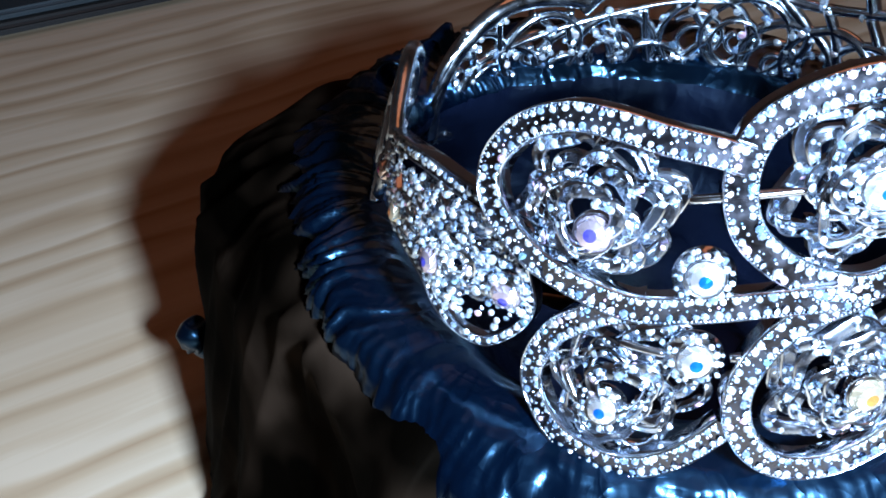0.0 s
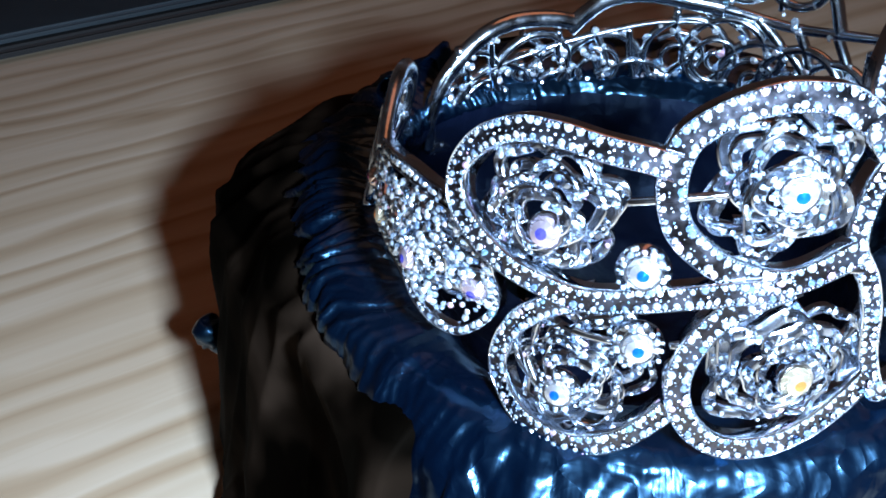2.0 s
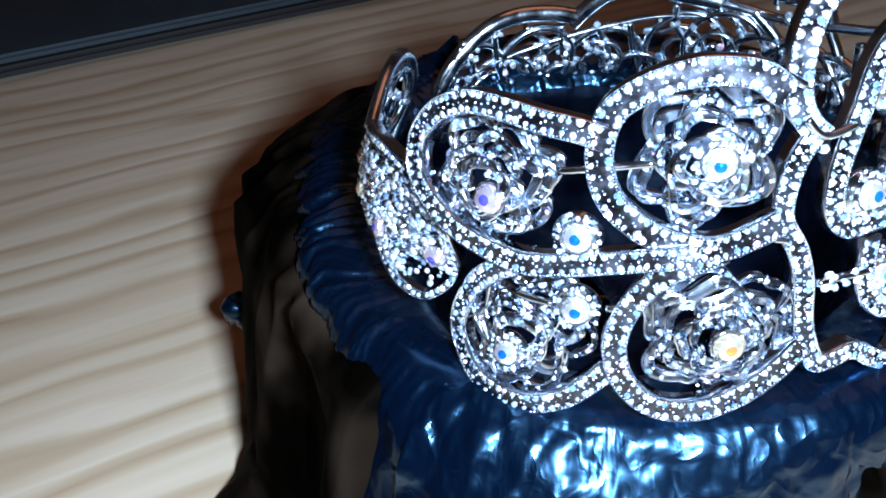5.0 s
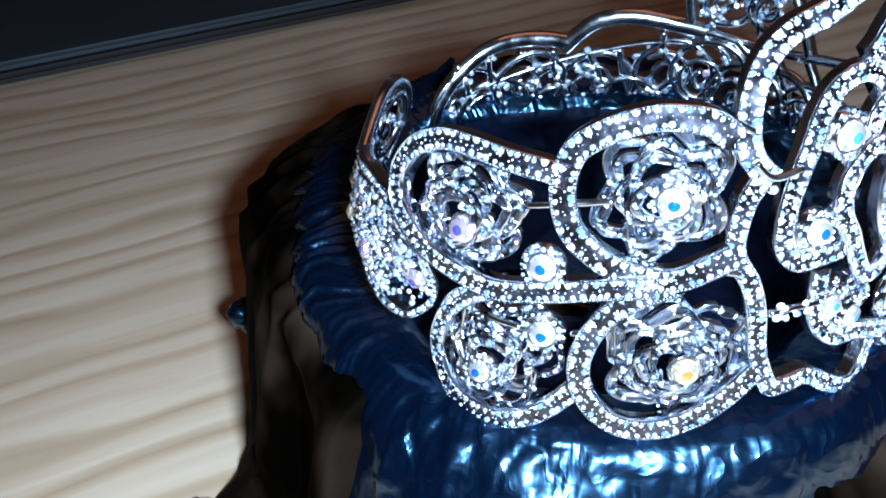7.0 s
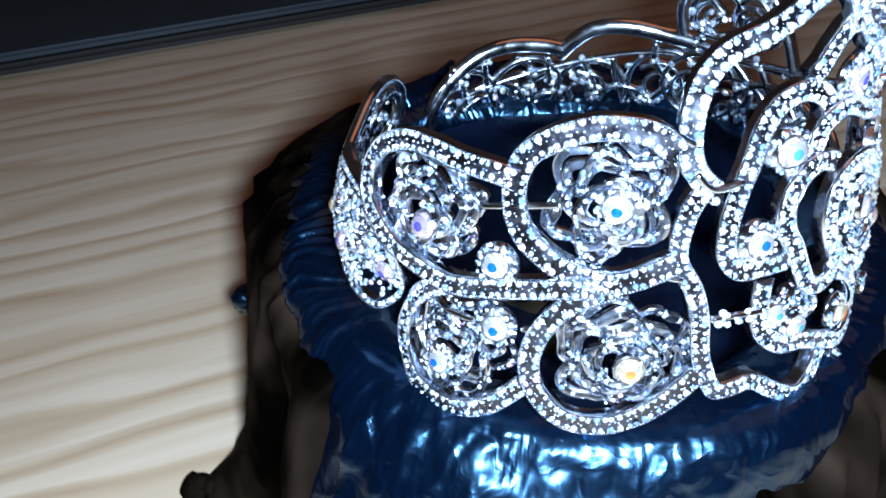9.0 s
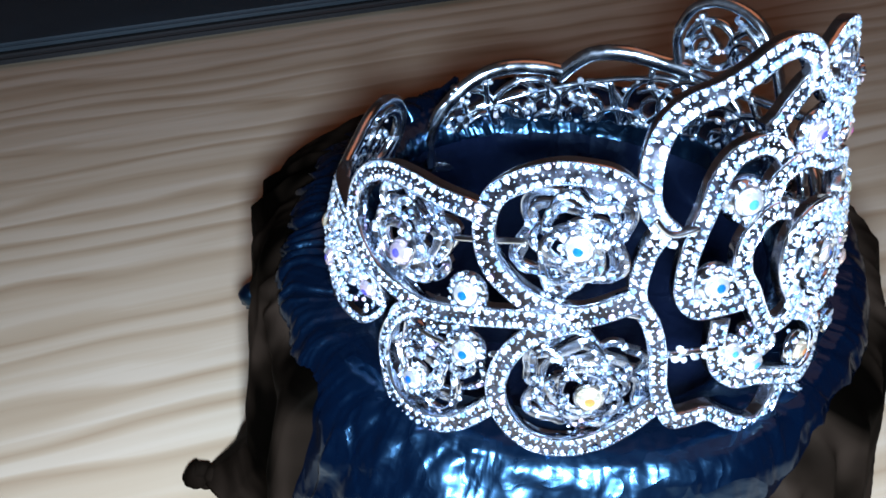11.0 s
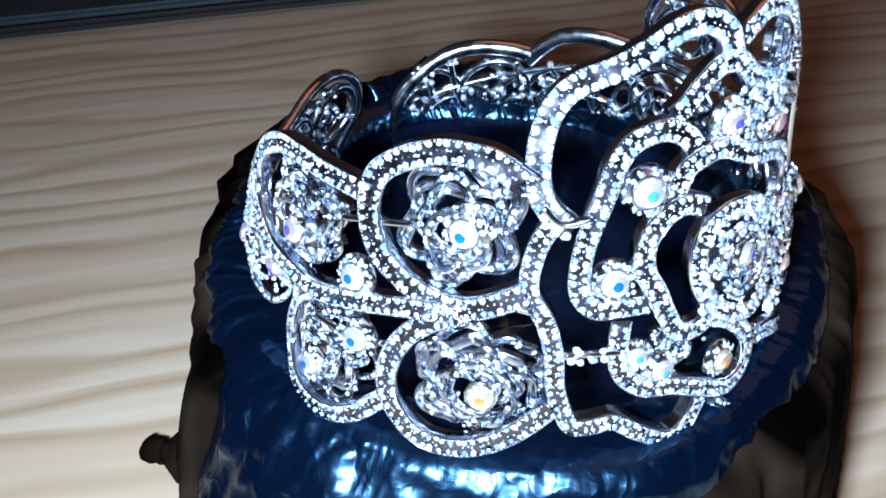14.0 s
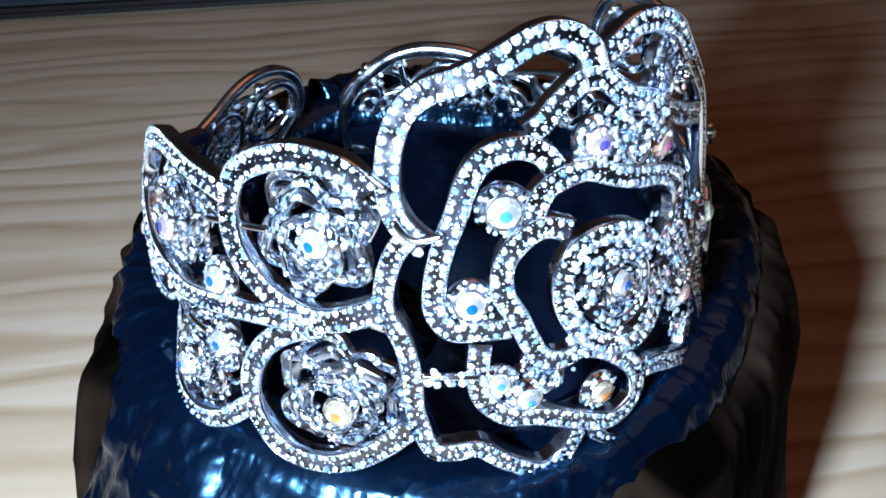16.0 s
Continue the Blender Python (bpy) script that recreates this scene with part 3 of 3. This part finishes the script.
def crystal(angle, z, size, tint, out=0.8, beads=9):
    """A large coated crystal in a cup, with a ring of small stones round it."""
    rim, top = CRYSTALS[tint]
    n = facing(angle, z)
    c = shell(angle, z, out)
    q = Matrix.Translation(Vector(c) * MM) @ Vector(n).to_track_quat("Z", "Y").to_matrix().to_4x4() @ pose(0, 0, 0, rnd.gauss(0, 5), rnd.gauss(0, 5), rnd.uniform(0, 90))
    v, f = [], []
    sides = 12
    for r, h, turn in ((0.92, -0.15, 0), (1.0, 0.1, 0.5), (0.78, 0.5, 0), (0.37, 0.66, 0.5)):
        v += [np.array((r * math.cos((i + turn) * 2 * math.pi / sides), r * math.sin((i + turn) * 2 * math.pi / sides), h)) * size * MM for i in range(sides)]
    for k in range(3):
        for i in range(sides):
            a, b = k * sides + i, k * sides + (i + 1) % sides
            f += [(a, b, a + sides), (b, b + sides, a + sides)]
    v.append(np.array((0, 0, 0.76)) * size * MM)
    star = len(f)
    f += [(3 * sides + i, 3 * sides + (i + 1) % sides, 4 * sides) for i in range(sides)]
    me = mesh("crystal", v, f, [rim, top], False)
    for i in range(sides):
        me.polygons[star + i].material_index = 1
    ob = part("crystal", me, bracelet, f"large round {tint} coated crystal" if tint != "clear" else "large round clear crystal")
    ob.matrix_basis = q
    # cup and claws
    v, f = [], []
    reach = 1.66 if beads else 1.2
    for r, h in ((0.75, -1.0), (reach, -0.75), (reach + 0.04, -0.42), (1.22, -0.18), (1.16, 0.05), (1.10, 0.12), (1.0, 0.0)):
        v += [np.array((r * math.cos(i * math.pi / 12), r * math.sin(i * math.pi / 12), h)) * size * MM for i in range(24)]
    for k in range(6):
        for i in range(24):
            a, b = k * 24 + i, k * 24 + (i + 1) % 24
            f.append((a, b, b + 24, a + 24))
    part("setting", mesh("setting", v, f, CHROME), ob, "silver cup setting")
    if beads:
        spots = []
        for ring, count, big in ((1.24, beads + 1, 0.26), (1.50, beads + 4, 0.20)):
            for i in range(count):
                a = 2 * math.pi * (i + rnd.uniform(-0.35, 0.35)) / count
                far = ring * size * rnd.uniform(0.94, 1.08)
                local = Vector((far * math.cos(a), far * math.sin(a), -0.45 * ring + 0.50)) * MM
                spots.append(q.inverted() @ gem_pose(q @ local / MM, n, big * rnd.uniform(0.8, 1.25)))
        gem_cloud("rhinestone_ring", spots, ob, "ring of tiny clear rhinestones")
    return ob


for a, z, s, tint, out, beads in (
    (240.8, 72.7, 1.35, "violet", 0.6, 0), (275.7, 77.6, 1.35, "blue", 0.8, 10), (256.1, 70.9, 1.3, "blue", 0.8, 10), (257.9, 64.3, 1.3, "blue", 0.6, 10),
    (248.0, 58.6, 1.2, "blue", 0.5, 9), (282.0, 61.5, 1.35, "amber", 0.6, 0), (216.3, 64.3, 1.15, "violet", 0.4, 8), (229.4, 64.0, 1.2, "violet", 0.4, 9),
    (203.0, 64.5, 1.1, "amber", 0.2, 6), (190.0, 64.5, 1.1, "pink", 0.2, 6), (322.6, 85.5, 1.25, "violet", -0.2, 9), (339.0, 82.6, 1.25, "pink", -0.2, 8),
    (306.5, 81.1, 1.4, "clear", -0.2, 9), (302.0, 73.3, 1.3, "blue", 0.2, 10), (327.3, 72.7, 1.3, "blue", 0.8, 0), (325.6, 61.2, 1.2, "amber", 0.3, 9),
    (359.7, 70.8, 1.2, "green", 1.0, 6), (347.7, 65.4, 1.2, "pink", 0.8, 7), (312.4, 63.2, 1.15, "clear", 0.1, 6), (307.6, 65.2, 1.0, "clear", 0.0, 6)):
    crystal(a, z, s, tint, out, beads)


def cup(w):
    """A shallow trough with a bright rolled outer lip: one rose petal in section."""
    h = w / 2
    return [(-h, -0.55), (-h, 0.15), (-h + 0.14, 0.22), (-h + 0.24, 0.0), (0, -0.28), (h - 0.24, 0.1), (h - 0.14, 0.45), (h, 0.35), (h, -0.4), (0, -0.6)]


def filigree(angle, z, radius, out, seed, squash=1.0, label="openwork silver rose of cupped petals and curled wires"):
    """Overlapping cupped petals round a crystal, with scattered stones on them."""
    r2 = random.Random(seed)
    verts, faces, spots = [], [], []
    per_deg = 0.53
    for ring, (rad, petals) in enumerate(((0.44, 3), (0.64, 4), (0.84, 5), (1.03, 6), (1.20, 6))):
        start = r2.uniform(0, 360)
        for p in range(petals):
            a0, span = start + p * 360 / petals, 360 / petals * r2.uniform(1.05, 1.4)
            bulge = r2.uniform(0.88, 1.1)
            pts = []
            for i in range(8):
                u = i / 7
                a = radians(a0 + span * u)
                rr = radius * rad * bulge * (0.70 + 0.34 * math.sin(math.pi * u) ** 0.8 + 0.06 * math.sin(u * 11 + seed) + r2.uniform(-0.03, 0.03))
                pts.append((angle + rr * math.cos(a) / per_deg, z + rr * math.sin(a) * squash))
            fr = strand(pts, out - 0.38 * ring + r2.uniform(-0.2, 0.3), 0.22)
            w = r2.uniform(0.75, 1.3)
            v, f = sweep(fr, cup(w), width=lambda u: 0.45 + 0.55 * math.sin(math.pi * min(max(u, 0.02), 0.98)))
            faces += [tuple(i + len(verts) for i in q) for q in f]
            verts += v
            for i in range(r2.choice((6, 7, 9, 10))):
                k = r2.randrange(len(fr[0]))
                spots.append(gem_pose(fr[0][k] + fr[3][k] * 0.1 + fr[2][k] * r2.uniform(-0.3, 0.3), fr[3][k], r2.choice((0.12, 0.15, 0.18, 0.21, 0.25, 0.30)), 20))
    ob = part("rose_filigree", mesh("rose_filigree", verts, faces, CHROME), bracelet, label)
    ob.modifiers.new("edges", "EDGE_SPLIT").split_angle = radians(55)
    gem_cloud("rhinestone_scatter", spots, ob)


filigree(239.8, 73.8, 4.7, 0.6, 1, 0.92)
filigree(274.5, 77.8, 5.2, 0.7, 2, 0.95)
filigree(249.5, 60.4, 4.7, 0.4, 3, 0.95)
filigree(280.5, 62.0, 5.0, 0.5, 4, 0.9)
filigree(209.5, 66.3, 2.8, 0.2, 5, 0.9)
filigree(221.0, 65.6, 3.4, 0.2, 6, 0.9)
filigree(328.0, 72.0, 2.8, 0.9, 7, 0.9)
filigree(331.0, 84.2, 3.0, 0.2, 8, 0.7)
filigree(350.0, 68.0, 3.2, 1.0, 9, 1.2)
filigree(343.0, 88.0, 2.4, 0.2, 10, 0.8)
filigree(315.5, 64.2, 2.0, -0.2, 14, 0.7)


def pave(name, lo, hi, z0, z1, out, count, seed, size=0.34, inside=None):
    r2, spots = random.Random(seed), []
    for _ in range(count):
        a, z = r2.uniform(lo, hi), r2.uniform(z0, z1)
        if inside and not inside(a, z):
            continue
        spots.append(gem_pose(shell(a, z, out + r2.uniform(-0.3, 0.2)), facing(a, z), size * r2.uniform(0.6, 1.25), 18))
    return spots


def leaf_area(a, z):
    low = np.interp(a, [q[0] for q in LEAF_LOW[:8]], [q[1] for q in LEAF_LOW[:8]])
    return low + 0.4 < z < np.interp(a, [q[0] for q in LEAF_TOP], [q[1] for q in LEAF_TOP]) - 0.4


gem_cloud("leaf_pave", pave("leaf_pave", 190, 233, 58.5, 72, 0.3, 520, 11, inside=leaf_area), bracelet, "densely set leaf of tiny rhinestones")
gem_cloud("rose_pave", pave("rose_pave", 336, 364, 59, 75, 0.7, 330, 12, 0.31, lambda a, z: abs(a - 350 + (z - 67) * 0.6) < 9), bracelet, "dense tiny rhinestones on the rose's side")
gem_cloud("rose_pave", pave("rose_pave", 318, 337, 65.5, 77.5, 0.9, 190, 13, 0.32, lambda a, z: ((a - 327) * 0.53) ** 2 + (z - 72) ** 2 > 4.5), bracelet, "dense tiny rhinestones in the rose's heart")
gem_cloud("rose_pave", pave("rose_pave", 318, 340, 83.5, 88.0, 0.3, 110, 15, 0.30), bracelet, "dense tiny rhinestones under the rose's upper edge")
gem_cloud("rose_pave", pave("rose_pave", 304.5, 318, 62.2, 66.0, -0.3, 22, 16, 0.28), bracelet, "dense tiny rhinestones at the rose's foot")


def wire(name, points, w, deep, out, mat, label="", width=None):
    v, f = sweep(strand(points, out, 0.3), rod(w, deep), width=width)
    return part(name, mesh(name, v, f, mat), bracelet, label)


for points in ([(251.5, 76.0), (258.0, 76.6), (266.0, 77.2)], [(295.0, 66.3), (299.0, 66.4), (304.0, 66.3)], [(288.5, 80.5), (292.0, 79.0), (297.0, 79.5)],
               [(262.5, 64.4), (266.0, 64.8)], [(285.0, 71.0), (288.8, 70.6)], [(284.0, 84.0), (287.5, 83.0)], [(248.0, 64.5), (254.0, 64.3)]):
    wire("link", points, 0.7, 0.8, 0.2, CHROME, "short silver link bar")
gem_cloud("link_pave", pave("link_pave", 296, 303, 65.8, 67.0, 0.35, 16, 21, 0.34), bracelet, "small stones on a link")

# back of the cuff, seen from within
wire("back_rail", [(138.0, 52.0), (139.5, 58.8), (136.0, 63.6), (128.0, 67.2), (120.0, 68.5), (110.0, 68.3), (102.4, 67.4)], 2.4, 2.2, 0, INNER, "smooth silver inner rail")
wire("back_rail", [(104.0, 66.5), (100.0, 69.0), (95.0, 70.9), (85.9, 71.5), (74.2, 70.6), (66.0, 70.0)], 2.5, 2.2, 0, INNER, "smooth silver inner rail")
wire("back_rail", [(137.0, 51.5), (130.1, 50.4), (123.5, 50.4), (107.4, 51.1), (94.4, 51.9), (82.9, 52.5), (60.0, 54.0), (30.0, 56.0), (8.0, 57.0)], 2.4, 2.0, 0, INNER, "smooth silver inner rail")
wire("back_rail", [(129.0, 61.2), (110.5, 63.9), (94.5, 66.1), (81.6, 67.6), (68.0, 68.0)], 0.7, 1.0, -0.4, INNER, "thin straight silver rail")
wire("back_ring", [(69.0, 69.0), (71.0, 72.5), (71.9, 76.0), (68.9, 79.8), (63.0, 81.5), (54.6, 81.2), (47.6, 79.3), (42.0, 75.0), (38.0, 70.0)], 1.5, 1.8, 0.2, INNER, "large smooth silver loop")
wire("back_rail", [(66.0, 70.0), (50.0, 69.0), (34.0, 70.5), (20.0, 73.0), (10.0, 77.0)], 1.3, 1.5, 0, INNER, "smooth silver inner rail")


def ring_points(a, z, r, turn=0.0, full=1.0, shrink=0.0):
    return [(a + r * (1 - shrink * k / 12) * math.cos(radians(turn) + 2 * math.pi * full * k / 12) / 0.52,
             z + r * (1 - shrink * k / 12) * math.sin(radians(turn) + 2 * math.pi * full * k / 12)) for k in range(13)]


def scrolls(lo, hi, z0, z1, count, seed):
    """Rings, curled wires and bead backs between two rails."""
    r2 = random.Random(seed)
    spots = []
    for i in range(count):
        a = lo + (hi - lo) * (i + 0.5) / count
        big = min((hi - lo) / count * 0.55, (z1 - z0) * 0.42)
        z = (z0 + z1) / 2 + r2.uniform(-1, 1) * max(0.0, (z1 - z0) / 2 - big)
        turn = r2.uniform(0, 360)
        groups = (ring_points(a, z, big, turn), ring_points(a + 1.5, z - 0.5, big * 0.72, turn + 80, 1.5, 0.75),
                  [(a + 3, z0), (a + 1 + r2.uniform(-3, 3), (z0 + z) / 2), (a - 2, z)], [(a - 2, z), (a + r2.uniform(-4, 4), (z1 + z) / 2), (a + 4, z1)])
        for n, pts in enumerate(groups):
            wire("scroll", pts, r2.uniform(1.0, 1.5) if n != 1 else 0.8, 1.4, r2.uniform(-0.3, 0.3), INNER, "curled silver wire")
            for k in range(5):
                j = r2.randrange(len(pts))
                p = pts[j][0] + r2.uniform(-1.5, 1.5), pts[j][1] + r2.uniform(-0.8, 0.8)
                spots.append(gem_pose(shell(*p, -0.6), -facing(*p), r2.uniform(0.25, 0.6), 20))
    gem_cloud("bead_setting", spots, bracelet, "small bright bead backs on the inner side")


scrolls(80, 135, 51.5, 66.5, 6, 31)
scrolls(20, 78, 55, 69.5, 6, 32)
scrolls(44, 68, 71, 79.5, 2, 33)

# end of the leaf where the cuff opens
wire("leaf_end_rail", [(190.0, 68.0), (183.0, 69.0), (176.0, 70.5), (168.0, 71.0), (160.0, 70.0), (154.0, 67.0), (153.0, 62.0), (158.0, 57.0)], 1.5, 1.6, 0, INNER, "smooth silver rail at the open end")
wire("leaf_end_rail", [(189.0, 66.0), (182.0, 62.0), (172.0, 58.0), (158.0, 57.0)], 0.9, 1.2, 0, INNER, "smooth silver rail at the open end")
scrolls(158, 186, 59, 69, 3, 34)

knot("knot", (-37.0, 90.5, 21.0), 2.6, 0, BAG)
knot("bag_corner", (-37.5, 62.0, 2.2), 2.4, 10, FLAP)
